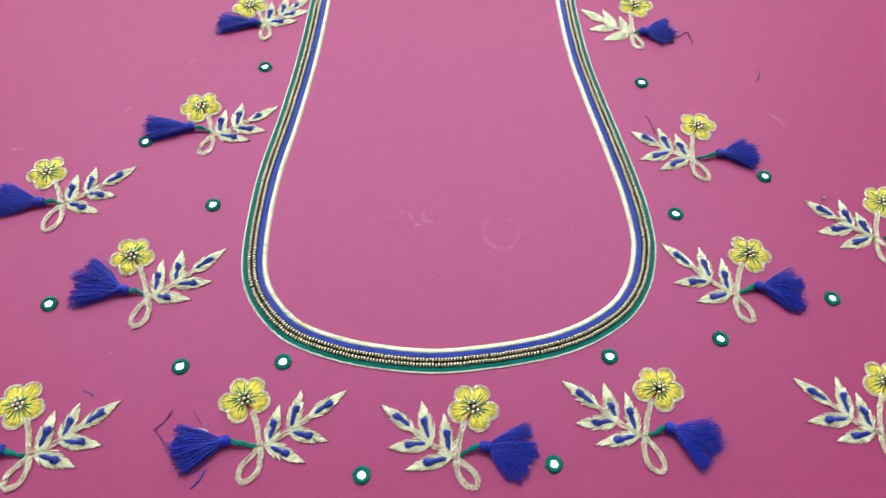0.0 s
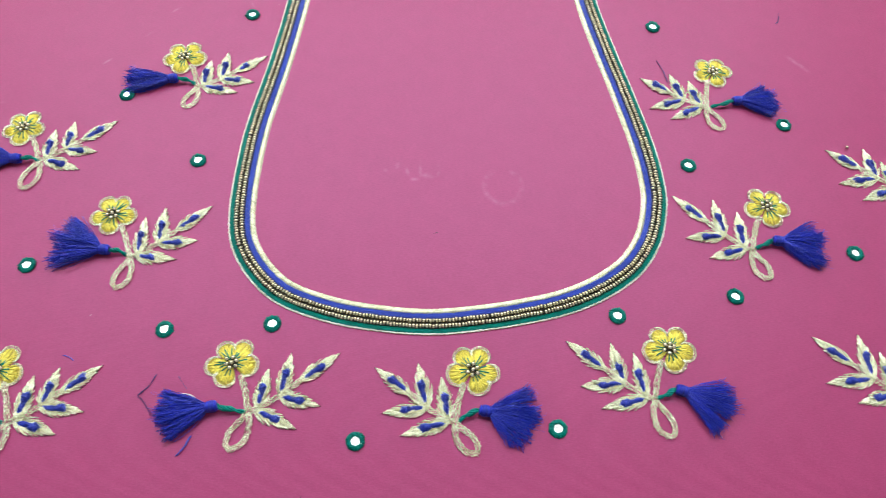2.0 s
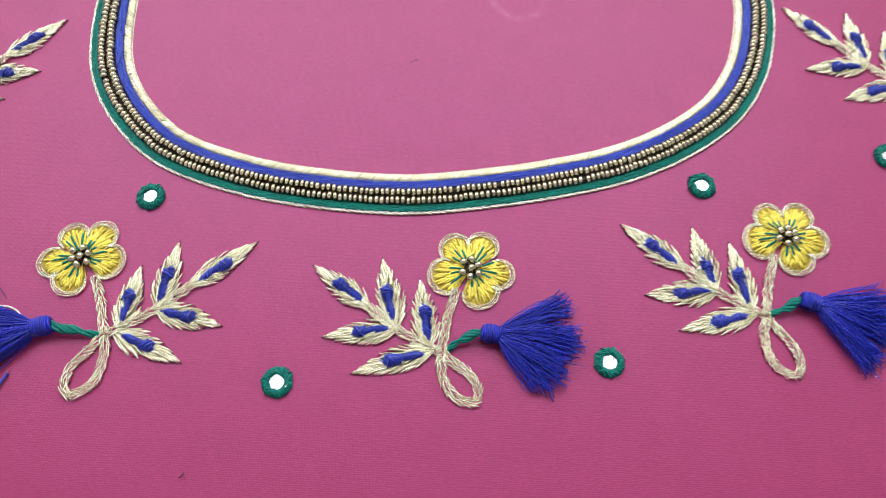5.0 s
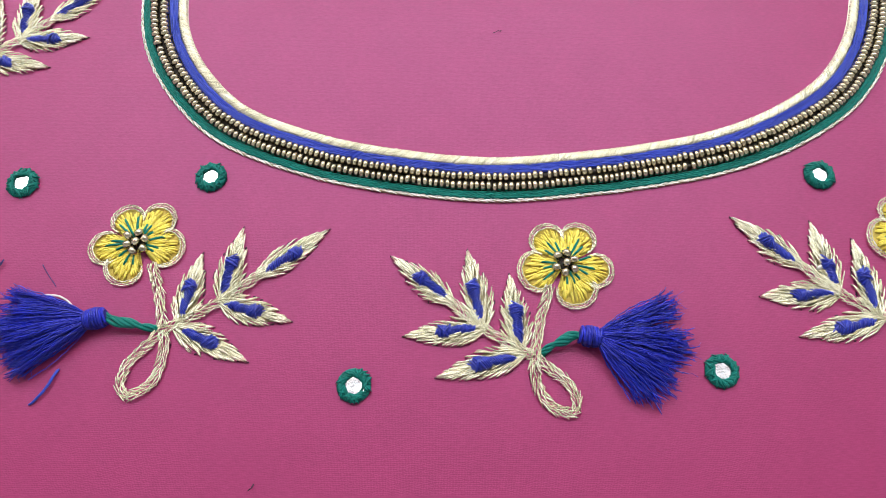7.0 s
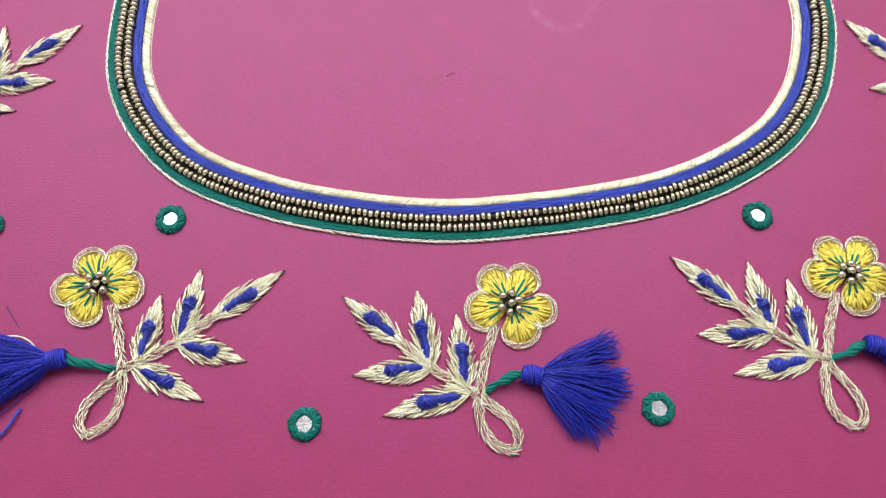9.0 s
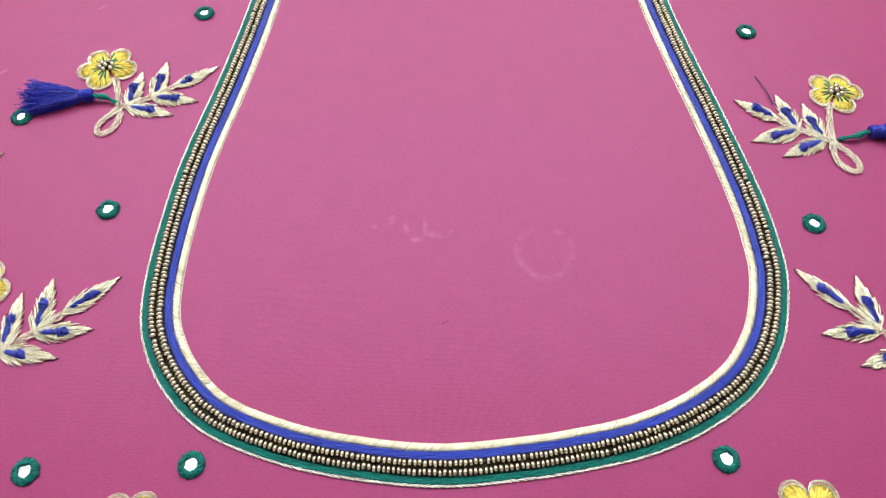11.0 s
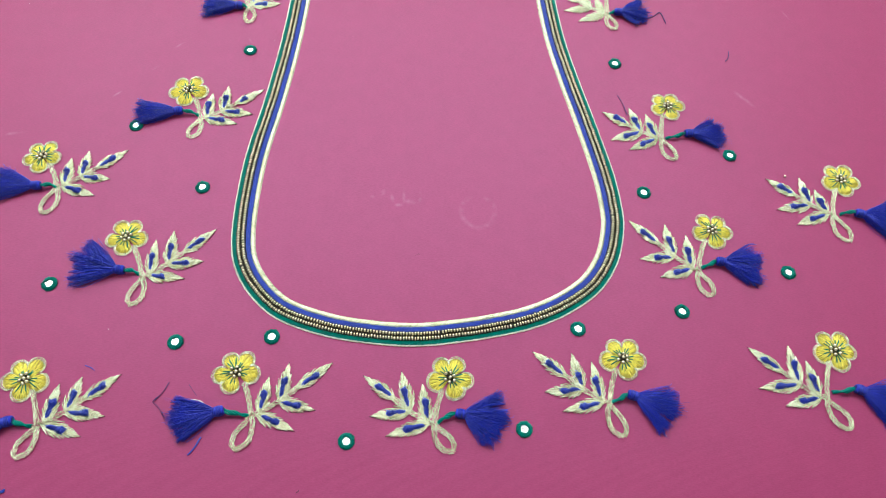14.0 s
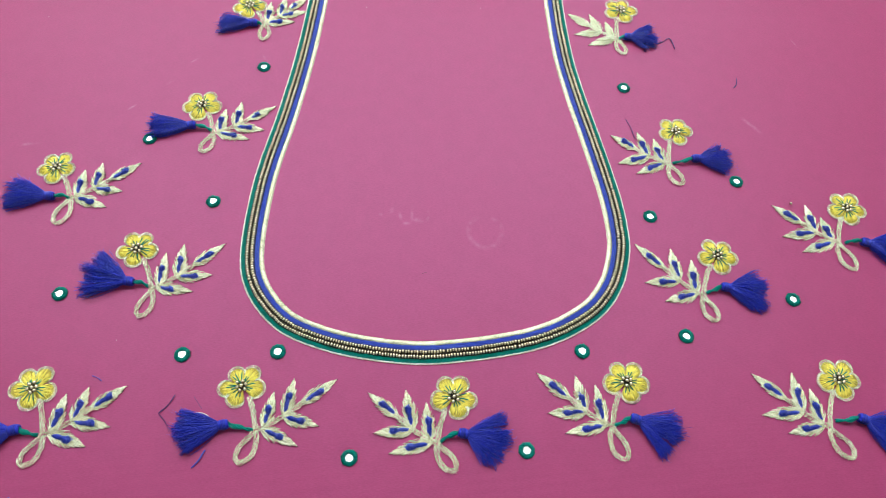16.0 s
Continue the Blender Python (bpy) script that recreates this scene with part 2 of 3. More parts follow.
def thing(name, x, y, label, category, group=""):
    ob = new(name)
    ob.empty_display_size = 0.005
    ob.location = (x * MM, y * MM, 0)
    return tagged(ob, label, category, group)


def smooth_line(points, step):
    """A smooth line through the points, at even steps along its length."""
    p = np.array(points, float)
    p = np.concatenate([[2 * p[0] - p[1]], p, [2 * p[-1] - p[-2]]])
    out = []
    for i in range(1, len(p) - 2):
        t = np.linspace(0, 1, 24, endpoint=False)[:, None]
        a, b, c, d = p[i - 1], p[i], p[i + 1], p[i + 2]
        out.append(0.5 * (2 * b + (c - a) * t + (2 * a - 5 * b + 4 * c - d) * t ** 2 + (3 * b - a - 3 * c + d) * t ** 3))
    out = np.concatenate(out + [p[-2:-1]])
    s = np.concatenate([[0], np.cumsum(np.linalg.norm(np.diff(out, axis=0), axis=1))])
    e = np.arange(0, s[-1], step)
    return np.stack([np.interp(e, s, out[:, k]) for k in (0, 1)], 1)


def normals(line):
    t = np.gradient(line, axis=0)
    t /= np.linalg.norm(t, axis=1, keepdims=True) + 1e-9
    return t, np.stack([-t[:, 1], t[:, 0]], 1)


def at(line, s, step):
    """Points of an evenly stepped line at the lengths s."""
    i = np.clip(np.asarray(s) / step, 0, len(line) - 1)
    k = np.arange(len(line))
    return np.stack([np.interp(i, k, line[:, 0]), np.interp(i, k, line[:, 1])], 1)


def braid(build, line, half, step, radius, rng, z=0.45, lift=0.35):
    """Long slanting strands laid side by side along a line, like a couched cord."""
    fine = smooth_line(line, 0.2)
    _, nrm = normals(fine)
    total = 0.2 * (len(fine) - 1)
    for lane in (-0.95, -0.5, 0.0, 0.5, 0.95):
        s = np.arange(-0.5, total - 0.6, step * 1.9) + rng.uniform(0, step)
        s0 = s + rng.uniform(-0.3, 0.3, len(s))
        s1 = np.minimum(s0 + rng.uniform(1.7, 3.0, len(s)), total)
        slant = np.where(rng.random(len(s)) < 0.72, 1, -0.6) * rng.uniform(0.2, 0.55, len(s)) * (1 if lane > 0 else -1)
        a = at(fine, s0, 0.2) + at(nrm, s0, 0.2) * (half * lane - slant * 0.6 + rng.normal(0, 0.06, len(s)))[:, None]
        b = at(fine, s1, 0.2) + at(nrm, s1, 0.2) * (half * lane + slant + rng.normal(0, 0.08, len(s)))[:, None]
        build.stitches(a, b, radius * rng.uniform(0.65, 1.05, len(s)), lift * rng.uniform(0.6, 1.4, len(s)), z + 0.22 * (1 - abs(lane)) + rng.uniform(-0.08, 0.12, len(s)), 4)
    return build


# ---- structure ----
def slab(name, x0, x1, y0, y1, z0, z1, mat, label):
    bm = bmesh.new()
    bmesh.ops.create_cube(bm, size=1, matrix=Matrix.LocRotScale(((x0 + x1) / 2, (y0 + y1) / 2, (z0 + z1) / 2), None, (x1 - x0, y1 - y0, z1 - z0)))
    me = bpy.data.meshes.new(name)
    bm.to_mesh(me)
    bm.free()
    me.materials.append(mat)
    return tagged(new(name, me), label, name.split("_")[0], kind="structure")


slab("floor", -2.2, 2.2, -2.0, 2.8, -0.85, -0.75, FLOOR, "plain grey floor of the room")
slab("ceiling", -2.2, 2.2, -2.0, 2.8, 1.65, 1.75, PAINT, "plain white painted ceiling")
slab("wall_north", -2.2, 2.2, 2.7, 2.8, -0.75, 1.65, PAINT, "plain white painted wall")
slab("wall_south", -2.2, 2.2, -2.0, -1.9, -0.75, 1.65, PAINT, "plain white painted wall")
slab("wall_west", -2.2, -2.1, -1.9, 2.7, -0.75, 1.65, PAINT, "plain white painted wall")
slab("wall_east", 2.1, 2.2, -1.9, 2.7, -0.75, 1.65, PAINT, "plain white painted wall")
slab("support", -0.6, 0.6, -0.45, 0.7, -0.75, -0.002, WOOD, "plain wooden support under the cloth")


def fabric_sheet():
    """A stretched sheet of cloth, very slightly uneven, with a hem of its own thickness."""
    xs, ys = np.linspace(-620, 620, 125), np.linspace(-470, 720, 120)
    b = Build()
    rows = [[(x, y, 0.12 * noise.noise((x * 0.012, y * 0.012, 3.0))) for x in xs] for y in ys]
    b.grid(np.array(rows)[None], len(ys), len(xs), closed=False)
    under = [[(x, y, -1.6) for x in xs[::124]] for y in ys[::119]]
    b.grid(np.array(under)[None], 2, 2, closed=False)
    return tagged(new("fabric", b.mesh("fabric", FABRIC)), "magenta pink woven cotton cloth stretched flat with faint chalk marks", "fabric", kind="structure")


fabric_sheet()


def ceiling_panel(x, y, wide, deep):
    """A flat lamp fixed under the ceiling: a white rim round a glowing diffuser."""
    lamp = thing("ceiling_light", 0, 0, "broad white ceiling light with a glowing diffuser", "lamp")
    lamp.location = (x, y, 1.65)
    w, d = wide * 500, deep * 500
    b = Build()
    b.grid(np.array([[[(-w, -d, z), (w, -d, z), (w, d, z), (-w, d, z)] for z in (-20, -4)]]), 2, 4)
    part("diffuser", b, GLOW, lamp, "glowing white diffuser")
    for sx, sy, lx, ly in ((0, -1, w + 20, 10), (0, 1, w + 20, 10), (-1, 0, 10, d), (1, 0, 10, d)):
        cx, cy = sx * (w + 10), sy * (d + 10)
        ring = [(cx - lx, cy - ly), (cx + lx, cy - ly), (cx + lx, cy + ly), (cx - lx, cy + ly)]
        b = Build().grid(np.array([[[(px, py, z) for px, py in ring] for z in (-26, 0)]]), 2, 4)
        part("rim", b, PAINT, lamp)


ceiling_panel(-0.15, 1.4, 2.7, 1.9)


# ---- the neckline border ----
OUTLINE = [(-73, 330), (-79.6, 249), (-84.5, 199), (-91.4, 153), (-99.2, 112), (-102.2, 82), (-102.6, 57), (-99.5, 39.5), (-90.5, 23.5), (-76, 9.8), (-53, 0.3),
           (-30, -4.6), (-6, -6.9), (18, -5.3), (36, -2.8), (54, 0.9), (71, 7.2), (86.5, 16.4), (96.5, 26), (105, 40), (110.3, 58), (111.3, 72), (110, 94),
           (104.5, 130), (97.5, 170), (93, 205), (91.2, 254), (92, 330)]


def bead_mesh(name, out=1.25, half=0.6):
    """A short rounded glass bead round its string, which runs along x."""
    a = np.linspace(0, 2 * np.pi, 8, endpoint=False)
    rings = [(-half, 0.55 * out), (-0.55 * half, 0.97 * out), (0.55 * half, 0.97 * out), (half, 0.55 * out)]
    verts = np.array([[[(x, r * math.cos(t), r * math.sin(t)) for t in a] for x, r in rings]])
    return Build().grid(verts, 4, 8)


def neckline_border():
    rng = np.random.default_rng(5)
    border = thing("neckline_border", 0, 0, "embroidered neckline border of gold, blue, bead and green rows", "embroidery border")
    step = 0.5
    outer = smooth_line(OUTLINE, step)
    _, inward = normals(outer)
    for _ in range(6):
        inward[1:-1] = (inward[:-2] + inward[1:-1] * 2 + inward[2:]) / 4
    inward /= np.linalg.norm(inward, axis=1, keepdims=True)
    outer = outer - inward * 0.45

    def line(d):
        return smooth_line((outer + inward * d)[::4], step)

    def rows(name, mat, pad, d0, d1, number, length, radius, slant, label, z=0.5, lift=0.3, pace=0.86, herring=True):
        b = Build()
        for i in range(number):
            d = d0 + (d1 - d0) * (i + 0.5) / number
            l = line(d)
            _, nr = normals(l)
            total = step * (len(l) - 1)
            s = np.arange(0, total - length, length * pace) + rng.uniform(0, length)
            s = s + rng.uniform(-0.1, 0.1, len(s)) * length
            w = slant * (1 if i % 2 or not herring else -1)
            a = at(l, s, step) - at(nr, s, step) * w + rng.normal(0, 0.05, (len(s), 2))
            e = at(l, s + length, step) + at(nr, s + length, step) * w + rng.normal(0, 0.05, (len(s), 2))
            b.stitches(a, e, radius * rng.uniform(0.85, 1.12, len(s)), lift * rng.uniform(0.8, 1.25, len(s)), z)
        ob = part(name, b, mat, border, label, "stuff")
        p0, p1 = (outer + inward * d0)[::4], (outer + inward * d1)[::4]
        part("underlay", Build().ribbon(p0, p1, 0.02, 0.45), pad, ob)

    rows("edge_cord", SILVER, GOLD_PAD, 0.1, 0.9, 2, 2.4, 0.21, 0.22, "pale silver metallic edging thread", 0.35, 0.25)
    rows("green_band", GREEN, GREEN, 0.95, 2.75, 4, 2.4, 0.29, 0.2, "green chain stitched band", 0.5, 0.32, 0.6)
    rows("blue_band", BLUE, BLUE, 7.95, 10.15, 8, 7.0, 0.19, 0.05, "blue satin stitched band", 0.62, 0.22)
    rows("gold_braid", GOLD, GOLD, 10.1, 12.95, 1, 2.2, 0.18, 1.3, "pale gold metallic braid", 0.55, 0.35, 0.155, False)

    # added dark strip: the shade between the bead rows, put in as colour
    part("bead_gap_shade", Build().ribbon((outer + inward * 2.7)[::4], (outer + inward * 8.05)[::4], 0.02, 0.3), UNDER_BEADS, border, "dark strip standing for the shade between the beads")
    base = bead_mesh("bead")
    shared = base.mesh("bead", BEAD)
    unit, faces = np.concatenate(base.v), np.array([f for f in base.f if len(f) == 4])
    rest = Build()
    for d in (4.05, 6.65):
        l = line(d)
        tan, _ = normals(l)
        total = step * (len(l) - 1)
        s = 0.8
        while s < total - 1:
            q = rng.uniform(0.90, 1.12)
            p, t = at(l, [s], step)[0], at(tan, [s], step)[0]
            p = p + np.array([-t[1], t[0]]) * rng.normal(0, 0.1)
            turn = math.atan2(t[1], t[0]) + rng.normal(0, 0.09)
            size = rng.uniform(0.93, 1.06)
            z = 1.2 + rng.normal(0, 0.05)
            if p[1] < 9 and abs(p[0]) < 118:
                ob = new("bead", shared)
                ob.parent = border
                ob.matrix_basis = Matrix.LocRotScale((p[0] * MM, p[1] * MM, z * MM), Euler((rng.uniform(0, 6), 0, turn)), (q, size, size))
            else:
                c, k = math.cos(turn), math.sin(turn)
                v = unit * (q, size, size)
                v = np.stack([v[:, 0] * c - v[:, 1] * k + p[0], v[:, 0] * k + v[:, 1] * c + p[1], v[:, 2] + z], 1)
                rest.v.append(v)
                rest.f.extend((faces + rest.count).tolist())
                rest.count += len(v)
            s += 1.42 * q + abs(rng.normal(0, 0.05)) + (0.7 if rng.random() < 0.02 else 0)
        string = np.concatenate([l[::6], np.full((len(l[::6]), 1), 0.9)], 1)
        part("bead_string", Build().tubes([string], [np.full(len(string), 0.5)], 5), UNDER_BEADS, border, "dark thread strung through beads")
    part("beadwork", rest, BEAD, border, "rows of small antique brass beads", "stuff")


neckline_border()


# ---- flower motifs ----
def leaf(parent, base, tip, rng, width=6.6, blue=1.0):
    """A pointed leaf of slanting gold stitches, ragged along its edge, with a padded blue heart."""
    base, tip = np.array(base, float), np.array(tip, float)
    axis = tip - base
    size = np.linalg.norm(axis)
    axis /= size
    across = np.array([-axis[1], axis[0]])
    width = width * min(1.0, size / 15.0) * rng.uniform(0.93, 1.07)

    def half(s):
        s = np.clip(s, 0, 1)
        return width * 0.5 * np.sin(np.pi * s ** 0.72) ** 0.85 * (1 - 0.25 * s)

    g = Build()
    for sign in (-1, 1):
        for tier, (f0, f1) in enumerate(((0.68, 1.06), (0.44, 0.82), (0.2, 0.58), (0.0, 0.34))):
            n = int(size * (1.0 if tier else 0.72))
            s = np.linspace(-0.03, 0.90, n) + rng.normal(0, 0.02, n)
            e = np.minimum(s + rng.uniform(0.13, 0.27, n), 1.03)
            a = base + axis * (s * size)[:, None] + across * (sign * half(s + 0.04) * f0 * rng.uniform(0.8, 1.2, n))[:, None]
            reach = rng.uniform(0.84, 1.12, n) if tier else rng.uniform(0.95, 1.15, n)
            b = base + axis * (e * size)[:, None] + across * (sign * half(e - 0.04) * f1 * reach)[:, None]
            g.stitches(a, b, rng.uniform(0.12, 0.175, n) * (1 if tier else 1.4), rng.uniform(0.2, 0.6, n), 0.26 + 0.1 * tier + rng.uniform(0, 0.15, n), 4)
    ob = part("leaf", g, GOLD, parent, "leaf of pale gold metallic stitches")
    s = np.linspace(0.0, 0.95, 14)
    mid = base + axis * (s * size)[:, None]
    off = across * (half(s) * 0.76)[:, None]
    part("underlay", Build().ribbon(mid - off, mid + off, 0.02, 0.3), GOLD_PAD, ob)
    k = rng.uniform(0.15, 1.0, 15)
    k[0] = 1.03
    spot = base + axis * (k * size)[:, None] + across * (half(k) * 1.08 * rng.choice((-1, 1), 15))[:, None]
    part("needle_mark", Build().stitches(spot - 0.12, spot + axis * 0.45 + 0.1, 0.17, 0.15, 0.12, 4), DARK, ob, "dark needle marks")
    if blue > 0:
        b = Build()
        s0, s1 = 0.12, 0.12 + 0.50 * blue
        t = np.linspace(0, 1, 13)
        waist = rng.uniform(0.45, 0.65)
        lump = (0.9 + 0.35 * t + 0.42 / (1 + np.exp(-(t - 0.64) / 0.05))) * (1 - 0.22 * np.exp(-((t - waist) / 0.09) ** 2)) * np.sqrt(np.clip(1 - (2 * t - 1) ** 6, 0.12, 1)) * (0.65 + 0.35 * blue) * rng.uniform(0.92, 1.12)
        wob = np.cumsum(rng.normal(0, 0.09, 13)) + rng.uniform(-0.2, 0.2)
        path = base + axis * ((s0 + (s1 - s0) * t) * size)[:, None] + across * wob[:, None]
        b.tubes([np.concatenate([path, np.full((13, 1), 0.8)], 1)], [lump], 10, 0.8)
        n = 20
        lean = rng.uniform(0.3, 1.0) * rng.choice((-1, 1))
        for i in range(n):
            f = (i + 0.5) / n
            c = base + axis * ((s0 + (s1 - s0) * f) * size) + across * np.interp(f, t, wob)
            r = np.interp(f, t, lump) + 0.02
            ang = np.linspace(-0.1, math.pi + 0.1, 7)
            tilt = lean + rng.normal(0, 0.25)
            arc = [np.append(c + across * r * math.cos(x) + axis * tilt * math.cos(x), 0.8 + 0.8 * r * math.sin(x)) for x in ang]
            b.tubes([arc], [np.full(7, rng.uniform(0.14, 0.22))], 4)
        knot = base + axis * ((s0 + (s1 - s0) * 0.8) * size) + across * wob[10]
        for i in range(5):
            r = lump[10] * rng.uniform(0.85, 1.08)
            ang = np.linspace(0.1, math.pi - 0.1, 7)
            tilt, shift = rng.uniform(-1.1, 1.1), rng.uniform(-0.7, 0.7)
            arc = [np.append(knot + across * r * math.cos(x) + axis * (tilt * math.cos(x) + shift), 0.95 + 0.85 * r * math.sin(x)) for x in ang]
            b.tubes([arc], [np.full(7, rng.uniform(0.18, 0.3))], 5)
        part("leaf_filling", b, FILLING, ob, "padded blue silk filling")


PETALS = ((-13, 41), (60, 33), (124, 34), (189, 34), (256, 40))


def flower_head(parent, centre, turn, flip, rng, radius=11.8):
    """Five yellow petals edged with gold chain stitch, green veins and a cluster of beads."""
    c0 = np.array(centre, float)

    def spread(th, ha):
        x = np.clip(th / ha, -1, 1)
        return radius * (0.58 + 0.42 * np.cos(x * math.pi / 2) ** 0.5)

    for middle, ha in PETALS:
        middle = middle + rng.normal(0, 3)
        mid, ha = radians(middle), radians(ha * rng.uniform(0.96, 1.04))
        size = rng.uniform(0.95, 1.04)

        def place(th, r):
            w = mid + np.asarray(th)
            w = w if flip > 0 else math.pi - w
            w = w + turn
            return c0 + np.stack([np.cos(w) * r, np.sin(w) * r], -1)

        y = Build()
        for layer, (r0, r1, n) in enumerate(((0.66, 1.0, 24), (0.45, 0.84, 20), (0.22, 0.62, 14))):
            th = np.linspace(-0.82, 0.82, n) * ha + rng.normal(0, 0.05, n)
            edge = (spread(th, ha) * size - 1.4)
            a = place(th * 0.9, edge * r0 * rng.uniform(0.82, 1.14, n))
            b = place(th, edge * r1 * rng.uniform(0.86, 1.0, n))
            y.stitches(b, a, rng.uniform(0.21, 0.31, n), rng.uniform(0.3, 0.55, n), 0.42 + 0.14 * layer)
        petal = part("petal", y, YELLOW, parent, "yellow satin stitched petal")
        th = np.linspace(-1, 1, 15) * ha
        pad = np.concatenate([place(th, np.full(15, 1.0)), place(th, spread(th, ha) * size - 1.0)])
        part("underlay", Build().ribbon(pad[:15], pad[15:], 0.02, 0.3), YELLOW_PAD, petal)
        g = Build()
        for ring, (d, rad) in enumerate(((0.0, 0.15), (0.5, 0.12), (1.1, 0.15))):
            th = np.linspace(-1.0, 1.0, 60) * ha
            fine = smooth_line(place(th, spread(th, ha) * size - d), 0.2)
            total = 0.2 * (len(fine) - 1)
            s = np.arange(0, total - 1.2, 1.05) + rng.uniform(0, 0.5)
            _, nr = normals(fine)
            a = at(fine, s, 0.2) + at(nr, s, 0.2) * rng.uniform(-0.22, 0.05, (len(s), 1))
            e = at(fine, s + 1.55, 0.2) + at(nr, s + 1.55, 0.2) * rng.uniform(0.05, 0.3, (len(s), 1))
            g.stitches(a, e, rad, 0.32, 0.42)
        part("petal_outline", g, GOLD, petal, "pale gold chain stitch outline")
        v = Build()
        n = 3
        th = np.linspace(-0.5, 0.5, n) * ha + rng.normal(0, 0.05, n)
        v.stitches(place(th * 0.8, np.full(n, 1.8)), place(th, radius * rng.uniform(0.4, 0.7, n)), 0.31, 0.35, 1.0)
        part("vein", v, GREEN, petal, "green vein stitches")
    part("flower_centre", Build().tubes([[(c0[0] - 0.01, c0[1], 0.1), (c0[0], c0[1], 0.7), (c0[0] + 0.01, c0[1], 0.95)]], [[2.5, 2.2, 1.0]], 12), UNDER_BEADS, parent, "dark centre under the beads")
    b = bead_mesh("seed_bead", 1.22, 0.85).mesh("seed_bead", BEAD)
    spots = [(0, 0, 2.1)] + [(2.4 * math.cos(radians(60 * i + 20)), 2.4 * math.sin(radians(60 * i + 20)), 1.8) for i in range(6)]
    for x, yy, z in spots:
        ob = new("seed_bead", b)
        ob.parent = parent
        ob.matrix_basis = Matrix.LocRotScale(((c0[0] + x + rng.normal(0, 0.15)) * MM, (c0[1] + yy + rng.normal(0, 0.15)) * MM, z * MM), Euler((0, rng.uniform(-0.5, 0.5), rng.uniform(0, 3.1))), None)


def flower_motif(x, y, flip, head, loop, tips, seed, blue=(1, 1, 1, 1, 1), note="", petals=11.65):
    """A stemmed flower with five leaves and a looped stalk. head, loop and tips are millimetres from the crossing of its stems."""
    rng = np.random.default_rng(seed)
    motif = thing("flower_motif", x, y, note or "embroidered yellow flower with gold leaves filled in blue", "embroidered flower", "flowers round the neckline")
    head, loop = np.array(head, float), np.array(loop, float)
    end = np.array(tips[0], float)
    bow = np.array([-end[1], end[0]]) * flip * -0.035

    def along(f):
        return end * f + bow * math.sin(math.pi * min(1, f / 0.7))

    forks = (along(0.56), along(0.33), along(0.09), along(0.32), along(0.07) - np.array([0, 0.6]))
    for i, tip in enumerate(tips):
        leaf(motif, forks[i], tip, rng, 7.7 if i else 7.0, blue[i])
    g = braid(Build(), [(0, 0), along(0.15), along(0.32), along(0.46), along(0.64)], 1.1, 0.7, 0.17, rng, 0.6)
    part("leaf_stalk", g, GOLD, motif, "gold couched stalk")
    start = head * (1 - 5.4 / np.linalg.norm(head)) + np.array([2.0 * flip, 0])
    g = braid(Build(), [start, head * 0.36 + np.array([1.5 * flip, 0]), (0, 0)], 1.05, 0.7, 0.17, rng, 0.65)
    part("flower_stalk", g, GOLD, motif, "gold couched stalk")
    size = np.linalg.norm(loop)
    a = loop / size
    n = np.array([-a[1], a[0]]) * flip
    shape = ((0, 0), (0.17, 0.14), (0.43, 0.25), (0.68, 0.27), (0.90, 0.16), (0.98, 0.02), (0.82, -0.13), (0.55, -0.155), (0.25, -0.06), (0, 0))
    g = braid(Build(), [a * size * u + n * size * w for u, w in shape], 1.05, 0.7, 0.17, rng, 0.5)
    ob = part("stalk_loop", g, GOLD, motif, "gold couched loop of stalk")
    ring = smooth_line([a * size * u + n * size * w for u, w in shape], 0.2)
    _, out = normals(ring)
    k = rng.integers(0, len(ring), 12)
    spot = ring[k] + out[k] * (1.25 * rng.choice((-1, 1), 12))[:, None]
    part("needle_mark", Build().stitches(spot - 0.13, spot + 0.2, 0.12, 0.15, 0.12, 4), DARK, ob, "dark needle marks")
    lean = math.atan2(head[1], head[0]) - math.atan2(22.5, -9.2 * flip)
    flower_head(motif, head, lean, flip, rng, petals)


